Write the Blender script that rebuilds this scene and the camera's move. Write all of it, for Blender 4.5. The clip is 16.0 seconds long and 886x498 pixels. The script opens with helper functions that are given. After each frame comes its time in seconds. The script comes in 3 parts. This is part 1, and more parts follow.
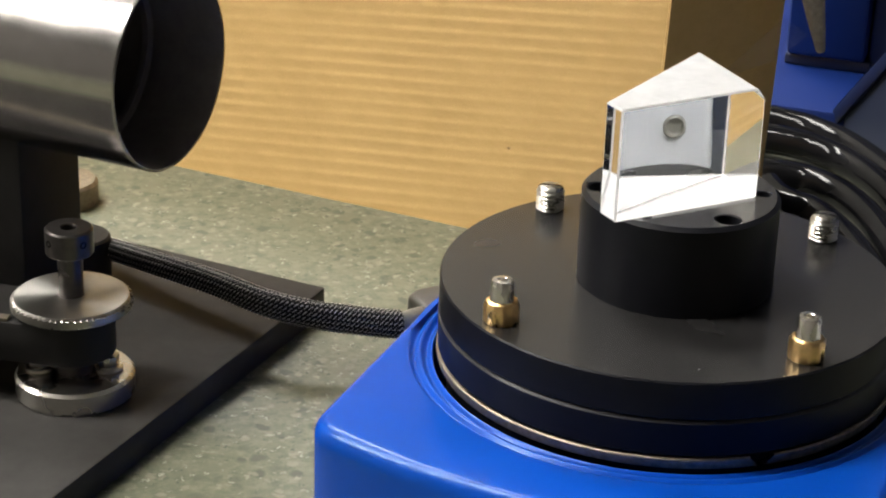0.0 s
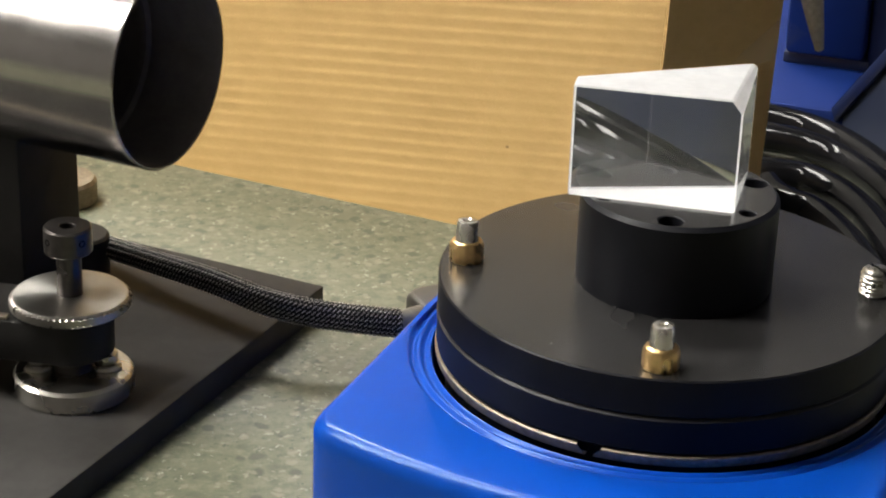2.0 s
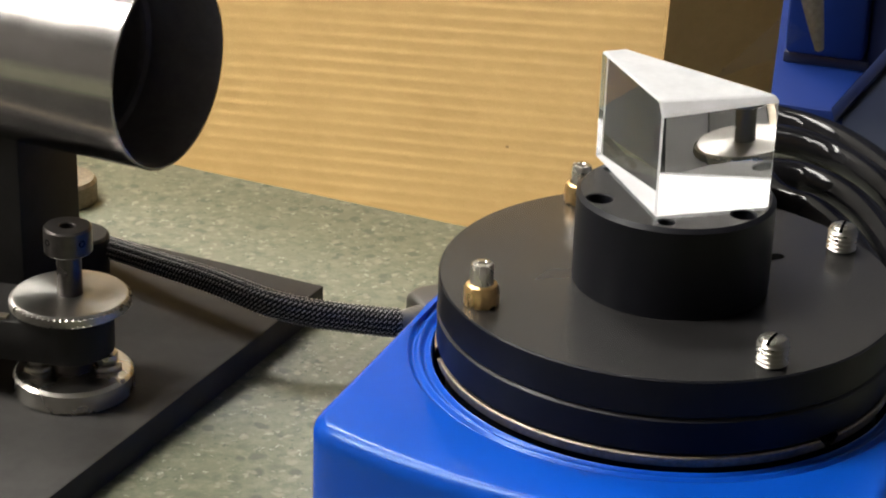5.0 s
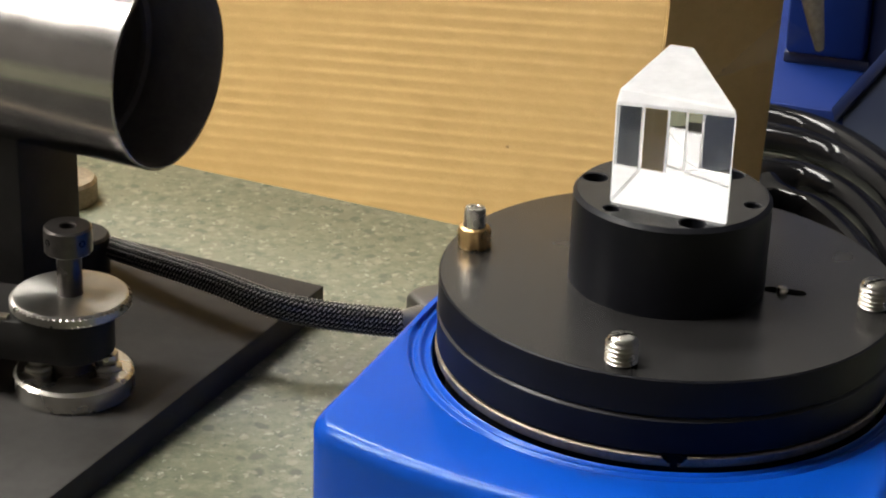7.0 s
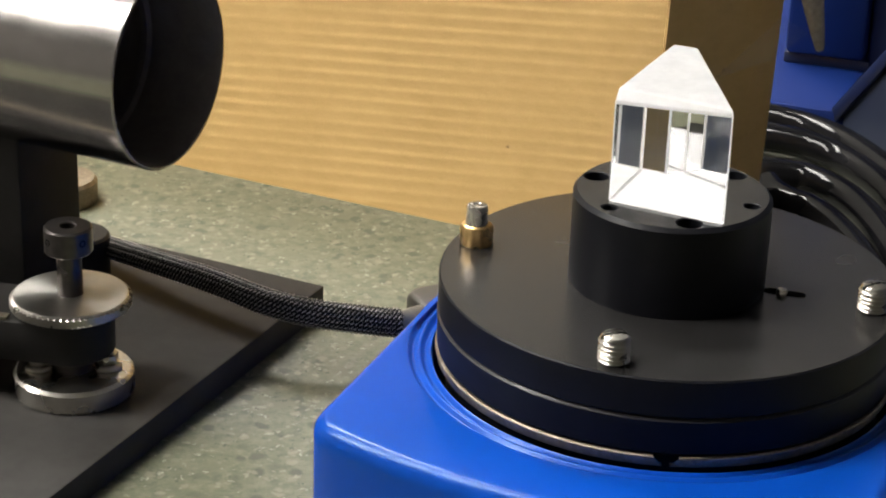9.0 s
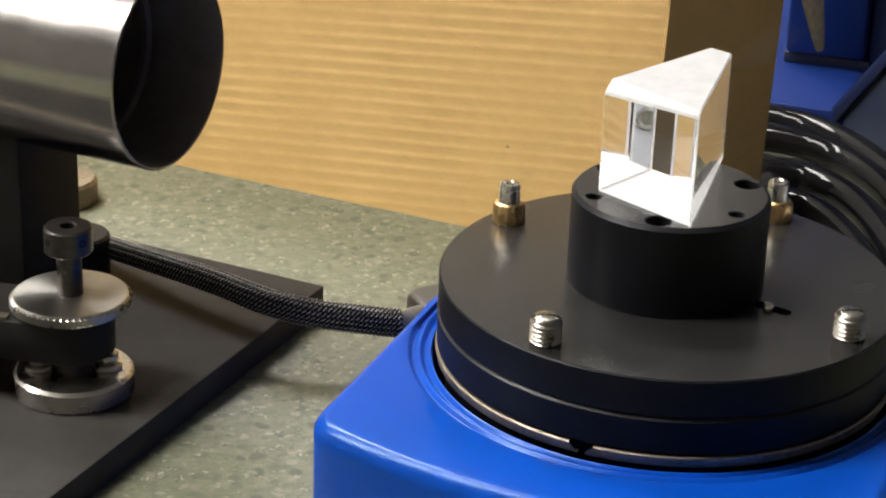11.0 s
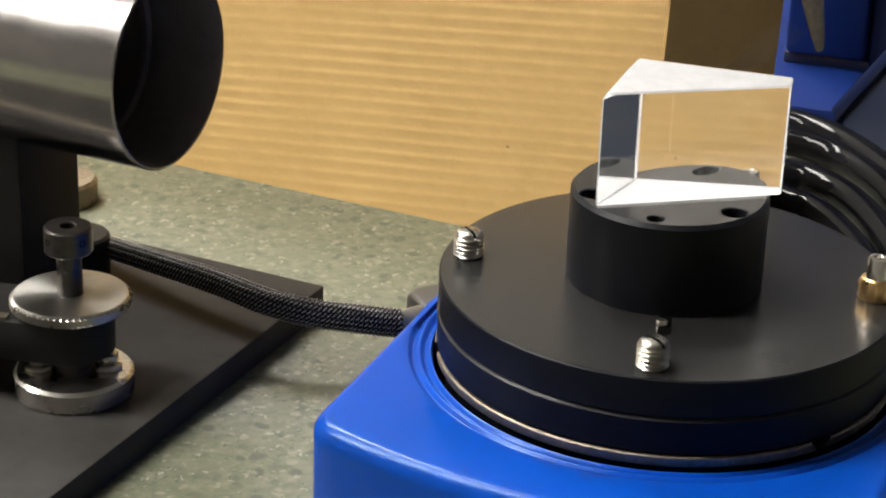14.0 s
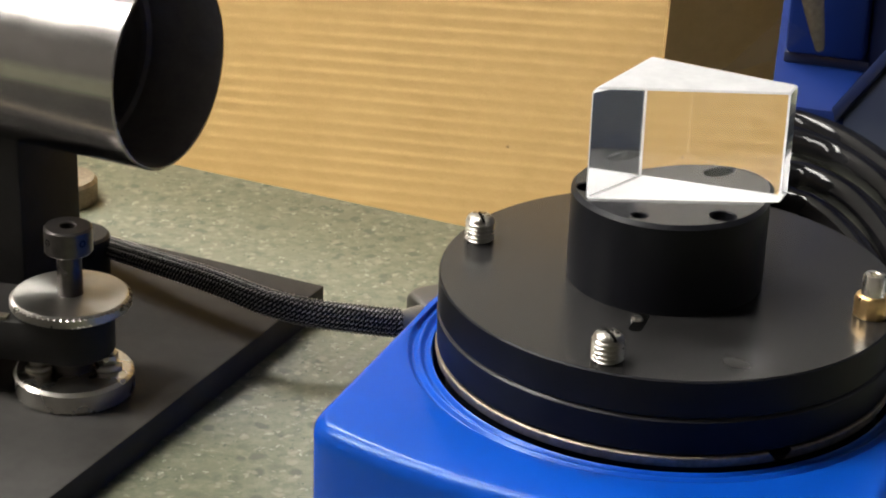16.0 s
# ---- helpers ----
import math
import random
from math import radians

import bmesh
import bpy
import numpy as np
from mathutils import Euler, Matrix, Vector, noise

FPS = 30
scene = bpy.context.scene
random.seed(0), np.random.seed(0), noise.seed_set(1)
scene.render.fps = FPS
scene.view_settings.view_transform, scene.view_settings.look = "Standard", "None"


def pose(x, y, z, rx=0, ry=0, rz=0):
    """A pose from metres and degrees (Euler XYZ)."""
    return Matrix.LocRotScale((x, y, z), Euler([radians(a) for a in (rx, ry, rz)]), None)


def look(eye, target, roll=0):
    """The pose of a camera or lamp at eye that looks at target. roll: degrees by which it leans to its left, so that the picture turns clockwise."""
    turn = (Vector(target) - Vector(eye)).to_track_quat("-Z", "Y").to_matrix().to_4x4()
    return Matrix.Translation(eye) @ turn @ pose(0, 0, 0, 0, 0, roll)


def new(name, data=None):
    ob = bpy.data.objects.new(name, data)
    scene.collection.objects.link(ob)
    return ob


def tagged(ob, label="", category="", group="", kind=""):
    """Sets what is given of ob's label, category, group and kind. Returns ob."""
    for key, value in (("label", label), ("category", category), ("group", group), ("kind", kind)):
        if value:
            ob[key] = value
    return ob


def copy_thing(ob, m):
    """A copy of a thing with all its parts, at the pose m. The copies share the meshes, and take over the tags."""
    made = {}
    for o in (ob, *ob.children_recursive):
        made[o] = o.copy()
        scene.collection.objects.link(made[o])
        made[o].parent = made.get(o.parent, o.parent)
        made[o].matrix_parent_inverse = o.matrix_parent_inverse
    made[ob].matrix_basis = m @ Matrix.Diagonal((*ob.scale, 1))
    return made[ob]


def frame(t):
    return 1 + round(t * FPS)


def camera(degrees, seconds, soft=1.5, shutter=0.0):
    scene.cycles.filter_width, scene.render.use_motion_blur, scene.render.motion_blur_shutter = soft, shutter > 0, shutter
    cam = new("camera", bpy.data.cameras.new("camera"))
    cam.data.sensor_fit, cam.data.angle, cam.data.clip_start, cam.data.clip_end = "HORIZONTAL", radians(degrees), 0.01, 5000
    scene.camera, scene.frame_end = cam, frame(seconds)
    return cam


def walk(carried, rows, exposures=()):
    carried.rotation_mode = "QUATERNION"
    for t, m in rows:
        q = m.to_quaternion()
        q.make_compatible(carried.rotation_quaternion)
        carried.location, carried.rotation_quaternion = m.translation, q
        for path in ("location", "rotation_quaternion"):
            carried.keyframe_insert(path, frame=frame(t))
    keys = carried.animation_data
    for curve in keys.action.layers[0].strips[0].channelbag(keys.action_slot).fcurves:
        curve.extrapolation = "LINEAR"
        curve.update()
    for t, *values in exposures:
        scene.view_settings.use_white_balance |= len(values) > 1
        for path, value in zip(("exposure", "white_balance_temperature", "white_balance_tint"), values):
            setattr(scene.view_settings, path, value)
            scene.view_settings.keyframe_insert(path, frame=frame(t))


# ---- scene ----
# The camera on its stand: a slight settling in the first two seconds.
cam = camera(23.64, 16.0, soft=2.1)
EYE = (-0.07111, -0.41683, 0.24012)


def aim(dx, dz):
    return look(EYE, (-0.04923 + dx, 0.0, 0.05571 + dz), 1.936)


walk(cam, [(0.0, aim(-0.00030, 0.00036)), (0.5, aim(-0.00018, 0.00022)), (1.5, aim(-0.0001, 0.00012)), (2.2, aim(0, 0)),
           (4.0, aim(0, 0)), (9.0, aim(-0.0001, 0)), (16.0, aim(-0.0001, 0))])
scene.view_settings.exposure = 0.0
DISC_TOP = 0.050            # top of the rotating plate over the bench
HUB_TOP = 0.0704

world = bpy.data.worlds.new("room_air")
scene.world = world
world.use_nodes = True
world.node_tree.nodes["Background"].inputs[0].default_value = (0.55, 0.6, 0.7, 1)
world.node_tree.nodes["Background"].inputs[1].default_value = 0.05


# ---- materials ----
def nodes_of(name):
    m = bpy.data.materials.new(name)
    m.use_nodes = True
    nt = m.node_tree
    return m, nt, nt.nodes["Principled BSDF"]


def noise_node(nt, scale, detail=4, rough=0.6, stretch=None):
    tc = nt.nodes.new("ShaderNodeTexCoord")
    n = nt.nodes.new("ShaderNodeTexNoise")
    n.inputs["Scale"].default_value = scale
    n.inputs["Detail"].default_value = detail
    n.inputs["Roughness"].default_value = rough
    if stretch:
        mp = nt.nodes.new("ShaderNodeMapping")
        mp.inputs["Scale"].default_value = stretch
        nt.links.new(tc.outputs["Object"], mp.inputs["Vector"])
        nt.links.new(mp.outputs["Vector"], n.inputs["Vector"])
    else:
        nt.links.new(tc.outputs["Object"], n.inputs["Vector"])
    return n


def ramp(nt, src, stops):
    r = nt.nodes.new("ShaderNodeValToRGB")
    while len(r.color_ramp.elements) < len(stops):
        r.color_ramp.elements.new(0.5)
    for e, (p, c) in zip(r.color_ramp.elements, stops):
        e.position = p
        e.color = (*c, 1) if len(c) == 3 else c
    nt.links.new(src, r.inputs["Fac"])
    return r


def surface(name, color, rough, metal=0.0, var=0.12, scale=300.0, bump=0.05, bscale=2500.0, depth=0.00005, coat=0.0,
            stretch=None, rvar=0.12, spec=0.5, aniso=0.0, ior=1.5, dust=0.0):
    """Colour varied at two scales, roughness varied, fine relief."""
    m, nt, b = nodes_of(name)
    n1 = noise_node(nt, scale, 5, 0.65)
    lo = [c * (1 - var) for c in color]
    hi = [min(1, c * (1 + var)) for c in color]
    tone = ramp(nt, n1.outputs["Fac"], [(0.3, lo), (0.7, hi)]).outputs["Color"]
    if dust:
        # sparse lint and dust specks
        tcd = nt.nodes.new("ShaderNodeTexCoord")
        vo = nt.nodes.new("ShaderNodeTexVoronoi")
        vo.inputs["Scale"].default_value = 150
        nt.links.new(tcd.outputs["Object"], vo.inputs["Vector"])
        sp = nt.nodes.new("ShaderNodeSeparateColor")
        nt.links.new(vo.outputs["Color"], sp.inputs[0])
        near = ramp(nt, vo.outputs["Distance"], [(0.03, (1, 1, 1)), (0.06, (0, 0, 0))])
        pick = ramp(nt, sp.outputs[0], [(dust, (0, 0, 0)), (dust + 0.02, (0.6, 0.6, 0.6))])
        mu = nt.nodes.new("ShaderNodeMath")
        mu.operation = "MULTIPLY"
        nt.links.new(near.outputs["Color"], mu.inputs[0])
        nt.links.new(pick.outputs["Color"], mu.inputs[1])
        md = nt.nodes.new("ShaderNodeMix")
        md.data_type = "RGBA"
        nt.links.new(mu.outputs[0], md.inputs["Factor"])
        nt.links.new(tone, md.inputs[6])
        md.inputs[7].default_value = (0.45, 0.45, 0.44, 1)
        tone = md.outputs[2]
    nt.links.new(tone, b.inputs["Base Color"])
    n2 = noise_node(nt, scale * 0.23, 3, 0.5)
    nt.links.new(ramp(nt, n2.outputs["Fac"], [(0.3, [max(0.02, rough - rvar)] * 3), (0.7, [min(1, rough + rvar)] * 3)]).outputs["Color"],
                 b.inputs["Roughness"])
    b.inputs["Metallic"].default_value = metal
    b.inputs["Specular IOR Level"].default_value = spec
    b.inputs["IOR"].default_value = ior
    b.inputs["Coat Weight"].default_value = coat
    b.inputs["Coat Roughness"].default_value = 0.15
    if aniso:
        tg = nt.nodes.new("ShaderNodeTangent")
        tg.direction_type, tg.axis = "RADIAL", "Z"
        b.inputs["Anisotropic"].default_value = aniso
        nt.links.new(tg.outputs[0], b.inputs["Tangent"])
    if bump:
        n3 = noise_node(nt, bscale, 3, 0.6, stretch)
        bp = nt.nodes.new("ShaderNodeBump")
        bp.inputs["Strength"].default_value = bump
        bp.inputs["Distance"].default_value = depth
        nt.links.new(n3.outputs["Fac"], bp.inputs["Height"])
        nt.links.new(bp.outputs["Normal"], b.inputs["Normal"])
    return m


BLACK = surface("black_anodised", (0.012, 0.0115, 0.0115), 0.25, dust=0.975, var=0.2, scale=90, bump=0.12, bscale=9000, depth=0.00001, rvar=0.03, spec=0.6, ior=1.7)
# Lighter grey: paints the highlight along the lower ring's upper chamfer.
BLACK_EDGE = surface("anodised_edge_highlight", (0.024, 0.024, 0.027), 0.42, var=0.3, scale=400, bump=0.2, bscale=3000, spec=0.3)
# Side-wall copy of BLACK: shade put in as a darker, bluer, duller tone.
BLACK_SIDE = surface("black_anodised_turned_shaded", (0.006, 0.0063, 0.0085), 0.40, spec=0.13, var=0.2, scale=120, bump=0.25, bscale=1500, depth=0.00003,
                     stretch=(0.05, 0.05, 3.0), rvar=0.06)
PLATE = surface("black_oxide_plate", (0.037, 0.035, 0.033), 0.58, spec=0.12, var=0.25, scale=60, bump=0.25, bscale=6000, depth=0.00003, rvar=0.07)
POST = surface("black_paint", (0.019, 0.018, 0.017), 0.5, spec=0.15, var=0.2, scale=100, bump=0.3, bscale=4000)
DARK_STEEL = surface("blackened_steel", (0.075, 0.068, 0.064), 0.36, 0.9, var=0.2, scale=200, bump=0.15, bscale=3000)
STEEL = surface("turned_steel", (0.66, 0.63, 0.57), 0.27, 1.0, aniso=0.4, var=0.06, scale=400, bump=0.2, bscale=2500, depth=0.00002, stretch=(0.1, 0.1, 4.0), rvar=0.05)
SCREW = surface("threaded_steel", (0.43, 0.41, 0.37), 0.30, 1.0, var=0.12, scale=900, bump=0.25, bscale=3500, depth=0.00002, rvar=0.06)
KNURL = surface("knurled_steel", (0.36, 0.34, 0.31), 0.36, 1.0, var=0.1, scale=600, bump=0)
STEEL_FACE = surface("faced_steel", (0.62, 0.60, 0.56), 0.36, 1.0, aniso=0.75, var=0.06, scale=300, bump=0.15, bscale=3000, depth=0.00002, rvar=0.06)
TUBE = surface("brushed_tube_steel", (0.38, 0.362, 0.345), 0.20, 1.0, var=0.06, scale=200, bump=0.40, bscale=420, depth=0.00010,
               stretch=(0.006, 1.0, 1.0), rvar=0.04)
# Glossless near-black that paints in the shade of slots and holes.
RECESS_SHADE = surface("recess_shade_black", (0.003, 0.003, 0.003), 0.9, spec=0.0, bump=0)
BORE = surface("black_bore", (0.105, 0.092, 0.090), 0.5, var=0.2, scale=200, bump=0.2, bscale=3000)
BRASS = surface("brass", (0.74, 0.50, 0.23), 0.30, 1.0, var=0.12, scale=500, bump=0.15, bscale=3000, rvar=0.06)
ALU = surface("worn_aluminium", (0.25, 0.215, 0.165), 0.55, 1.0, var=0.25, scale=700, bump=0.3, bscale=2500, rvar=0.1)
BLUE = surface("blue_satin_paint", (0.002, 0.050, 0.345), 0.25, dust=0.97, var=0.06, scale=40, bump=0.12, bscale=2600, depth=0.00003, spec=0.30, rvar=0.03)
BLUE.node_tree.nodes["Principled BSDF"].inputs["Specular Tint"].default_value = (0.55, 0.78, 1.0, 1)      # colours the highlights pale blue, against the lamps' warm cast
BLUE_FAR = surface("blue_panel_paint", (0.004, 0.018, 0.118), 0.5, spec=0.25, var=0.08, scale=20, bump=0.1, bscale=1500)
NAVY = surface("navy_paint", (0.012, 0.018, 0.05), 0.45, var=0.2, scale=30, bump=0.1, bscale=1500)
SLATE = surface("slate_panel_paint", (0.018, 0.024, 0.050), 0.5, var=0.1, scale=25, bump=0.1, bscale=1500)
NAVY_EDGE = surface("dark_blue_trim_paint", (0.006, 0.012, 0.052), 0.4, var=0.1, scale=25, bump=0.1, bscale=1500)
RUBBER = surface("black_cable_jacket", (0.006, 0.006, 0.007), 0.09, spec=0.13, var=0.2, scale=150, bump=0.10, bscale=500, rvar=0.03)
YARN = surface("black_braid_filament", (0.007, 0.0065, 0.0065), 0.42, var=0.3, scale=500, bump=0.2, bscale=4000, spec=0.2)
PALE_YARN = surface("pale_braid_filament", (0.52, 0.49, 0.46), 0.4, var=0.35, scale=420, bump=0.2, bscale=4000)
GREY_PLASTIC = surface("dark_grey_plastic", (0.045, 0.042, 0.036), 0.45, var=0.15, scale=200)
SHRINK = surface("milky_heat_shrink", (0.13, 0.13, 0.12), 0.3, var=0.2, scale=600)
PALE_BOX = surface("pale_grey_case_paint", (0.36, 0.38, 0.43), 0.4, var=0.06, scale=30, bump=0.1, bscale=1500)
WHITE_DECK = surface("white_deck_paint", (0.66, 0.66, 0.67), 0.4, var=0.06, scale=30, bump=0.1, bscale=1500)
WALL_PALE = surface("pale_wall_paint", (0.21, 0.20, 0.18), 0.7, var=0.08, scale=3, bump=0.2, bscale=200, depth=0.0005)
WALL = surface("dull_wall_paint", (0.30, 0.285, 0.275), 0.7, var=0.08, scale=3, bump=0.2, bscale=200, depth=0.0005)
CEIL = surface("ceiling_paint", (0.40, 0.40, 0.39), 0.8, var=0.06, scale=3, bump=0.2, bscale=150, depth=0.0008)
FLOOR = surface("grey_vinyl", (0.14, 0.14, 0.14), 0.5, var=0.2, scale=8, bump=0.1, bscale=80)
TIP = surface("worn_wood_tip", (0.36, 0.31, 0.25), 0.5, var=0.3, scale=400, bump=0.3, bscale=900)


def glow(name, color, power):
    m, nt, b = nodes_of(name)
    b.inputs["Base Color"].default_value = (*color, 1)
    b.inputs["Emission Color"].default_value = (*color, 1)
    b.inputs["Emission Strength"].default_value = power
    return m


LAMP = glow("fluorescent_diffuser", (1.0, 0.965, 0.905), 48.0)


def glass_material():
    m, nt, b = nodes_of("optical_glass")
    b.inputs["Base Color"].default_value = (1, 1, 1, 1)
    b.inputs["Roughness"].default_value = 0.0
    b.inputs["Transmission Weight"].default_value = 1.0
    b.inputs["IOR"].default_value = 1.58
    return m


def frosted_material():
    """Fine-ground glass: scatters white to both sides."""
    m, nt, b = nodes_of("ground_glass")
    out = nt.nodes["Material Output"]
    n = noise_node(nt, 160, 5, 0.6)
    col = ramp(nt, n.outputs["Fac"], [(0.3, (0.62, 0.62, 0.63)), (0.7, (0.75, 0.75, 0.76))])
    d = nt.nodes.new("ShaderNodeBsdfDiffuse")
    t = nt.nodes.new("ShaderNodeBsdfTranslucent")
    g = nt.nodes.new("ShaderNodeBsdfGlossy")
    g.inputs["Roughness"].default_value = 0.45
    mix, mix2 = nt.nodes.new("ShaderNodeMixShader"), nt.nodes.new("ShaderNodeMixShader")
    mix.inputs[0].default_value = 0.57
    mix2.inputs[0].default_value = 0.06
    for s in (d, t):
        nt.links.new(col.outputs["Color"], s.inputs["Color"])
    nt.links.new(d.outputs[0], mix.inputs[1])
    nt.links.new(t.outputs[0], mix.inputs[2])
    nt.links.new(mix.outputs[0], mix2.inputs[1])
    nt.links.new(g.outputs[0], mix2.inputs[2])
    nt.links.new(mix2.outputs[0], out.inputs["Surface"])
    return m


GLASS, FROST = glass_material(), frosted_material()


def bench_material():
    """Grey-green laminate with olive clouds, dark chips and pale flecks."""
    m, nt, b = nodes_of("speckled_laminate")
    tc = nt.nodes.new("ShaderNodeTexCoord")
    big = noise_node(nt, 230, 7, 0.74)
    base = ramp(nt, big.outputs["Fac"], [(0.30, (0.069, 0.078, 0.052)), (0.46, (0.115, 0.122, 0.080)), (0.58, (0.153, 0.156, 0.105)), (0.75, (0.207, 0.204, 0.145))])

    def chips(scale, lo, hi, color, prev, rand=1.0):
        warp = nt.nodes.new("ShaderNodeVectorMath")
        warp.operation = "MULTIPLY_ADD"
        wn = noise_node(nt, scale * 0.9, 3)
        warp.inputs[1].default_value = (0.004, 0.004, 0.004)
        nt.links.new(wn.outputs["Color"], warp.inputs[0])
        nt.links.new(tc.outputs["Object"], warp.inputs[2])
        v = nt.nodes.new("ShaderNodeTexVoronoi")
        v.inputs["Scale"].default_value = scale
        v.inputs["Randomness"].default_value = rand
        nt.links.new(warp.outputs[0], v.inputs["Vector"])
        sep = nt.nodes.new("ShaderNodeSeparateColor")
        nt.links.new(v.outputs["Color"], sep.inputs[0])
        pick = ramp(nt, sep.outputs[0], [(lo, (0, 0, 0)), (hi, (1, 1, 1))])
        near = ramp(nt, v.outputs["Distance"], [(0.30, (1, 1, 1)), (0.50, (0, 0, 0))])
        mul = nt.nodes.new("ShaderNodeMath")
        mul.operation = "MULTIPLY"
        nt.links.new(pick.outputs["Color"], mul.inputs[0])
        nt.links.new(near.outputs["Color"], mul.inputs[1])
        mx = nt.nodes.new("ShaderNodeMix")
        mx.data_type = "RGBA"
        nt.links.new(mul.outputs[0], mx.inputs["Factor"])
        nt.links.new(prev, mx.inputs[6])
        mx.inputs[7].default_value = (*color, 1)
        return mx.outputs[2]

    c = chips(135, 0.55, 0.95, (0.134, 0.134, 0.090), base.outputs["Color"])
    c = chips(230, 0.66, 0.85, (0.069, 0.078, 0.053), c)
    c = chips(340, 0.72, 0.90, (0.196, 0.191, 0.138), c)
    c = chips(480, 0.86, 0.95, (0.222, 0.222, 0.165), c)
    c = chips(900, 0.94, 0.97, (0.321, 0.328, 0.267), c)
    c = chips(800, 0.92, 0.95, (0.054, 0.063, 0.043), c)
    nt.links.new(c, b.inputs["Base Color"])
    b.inputs["Roughness"].default_value = 0.42
    n3 = noise_node(nt, 900, 4)
    bp = nt.nodes.new("ShaderNodeBump")
    bp.inputs["Strength"].default_value = 0.3
    bp.inputs["Distance"].default_value = 0.0001
    nt.links.new(n3.outputs["Fac"], bp.inputs["Height"])
    nt.links.new(bp.outputs["Normal"], b.inputs["Normal"])
    return m


def card_material():
    """Brown liner paper: fibres along the flutes, a few specks."""
    m, nt, b = nodes_of("corrugated_liner_paper")
    fib = noise_node(nt, 300, 6, 0.7, (0.45, 1, 1))
    base = ramp(nt, fib.outputs["Fac"], [(0.25, (0.61, 0.392, 0.143)), (0.5, (0.66, 0.430, 0.163)), (0.78, (0.70, 0.468, 0.187))])
    blot = noise_node(nt, 40, 3, 0.5)
    tint = ramp(nt, blot.outputs["Fac"], [(0.3, (0.93, 0.92, 0.90)), (0.7, (1, 1, 1))])
    mx = nt.nodes.new("ShaderNodeMix")
    mx.data_type, mx.blend_type = "RGBA", "MULTIPLY"
    mx.inputs["Factor"].default_value = 1
    nt.links.new(base.outputs["Color"], mx.inputs[6])
    nt.links.new(tint.outputs["Color"], mx.inputs[7])
    tc = nt.nodes.new("ShaderNodeTexCoord")
    v = nt.nodes.new("ShaderNodeTexVoronoi")
    v.inputs["Scale"].default_value = 75
    nt.links.new(tc.outputs["Object"], v.inputs["Vector"])
    sep = nt.nodes.new("ShaderNodeSeparateColor")
    nt.links.new(v.outputs["Color"], sep.inputs[0])
    near = ramp(nt, v.outputs["Distance"], [(0.025, (1, 1, 1)), (0.045, (0, 0, 0))])
    pick = ramp(nt, sep.outputs[1], [(0.60, (0, 0, 0)), (0.90, (0.8, 0.8, 0.8))])
    mul = nt.nodes.new("ShaderNodeMath")
    mul.operation = "MULTIPLY"
    nt.links.new(near.outputs["Color"], mul.inputs[0])
    nt.links.new(pick.outputs["Color"], mul.inputs[1])
    mx2 = nt.nodes.new("ShaderNodeMix")
    mx2.data_type = "RGBA"
    nt.links.new(mul.outputs[0], mx2.inputs["Factor"])
    nt.links.new(mx.outputs[2], mx2.inputs[6])
    mx2.inputs[7].default_value = (0.22, 0.12, 0.05, 1)
    nt.links.new(mx2.outputs[2], b.inputs["Base Color"])
    b.inputs["Roughness"].default_value = 0.75
    n3 = noise_node(nt, 1500, 4)
    bp = nt.nodes.new("ShaderNodeBump")
    bp.inputs["Strength"].default_value = 0.25
    bp.inputs["Distance"].default_value = 0.0001
    nt.links.new(n3.outputs["Fac"], bp.inputs["Height"])
    nt.links.new(bp.outputs["Normal"], b.inputs["Normal"])
    return m


def film_material():
    m, nt, b = nodes_of("clear_tape_film")
    out = nt.nodes["Material Output"]
    tr = nt.nodes.new("ShaderNodeBsdfTransparent")
    mix = nt.nodes.new("ShaderNodeMixShader")
    mix.inputs[0].default_value = 0.06
    b.inputs["Base Color"].default_value = (0.6, 0.6, 0.6, 1)
    b.inputs["Roughness"].default_value = 0.2
    nt.links.new(tr.outputs[0], mix.inputs[1])
    nt.links.new(b.outputs[0], mix.inputs[2])
    nt.links.new(mix.outputs[0], out.inputs["Surface"])
    return m


BENCH, CARD, FILM = bench_material(), card_material(), film_material()


# ---- mesh helpers ----
def part(name, bm, material, parent=None, label="", sharp=32.0):
    """Links a bmesh as one mesh object, smooth but for sharp edges, under a thing or a part."""
    bmesh.ops.recalc_face_normals(bm, faces=bm.faces)
    for f in bm.faces:
        f.smooth = True
    for e in bm.edges:
        if len(e.link_faces) == 2 and e.calc_face_angle(0) > radians(sharp):
            e.smooth = False
    me = bpy.data.meshes.new(name)
    bm.to_mesh(me)
    bm.free()
    for mt in (material if isinstance(material, (list, tuple)) else [material]):
        me.materials.append(mt)
    ob = new(name, me)
    if parent is not None:
        ob.parent = parent
    return tagged(ob, label)


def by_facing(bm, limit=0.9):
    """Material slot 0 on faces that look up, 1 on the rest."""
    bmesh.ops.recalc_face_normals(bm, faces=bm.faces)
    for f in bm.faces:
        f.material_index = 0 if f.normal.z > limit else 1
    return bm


def empty(name, m=None):
    ob = new(name)
    ob.empty_display_size = 0.01
    if m is not None:
        ob.matrix_world = m
    return ob


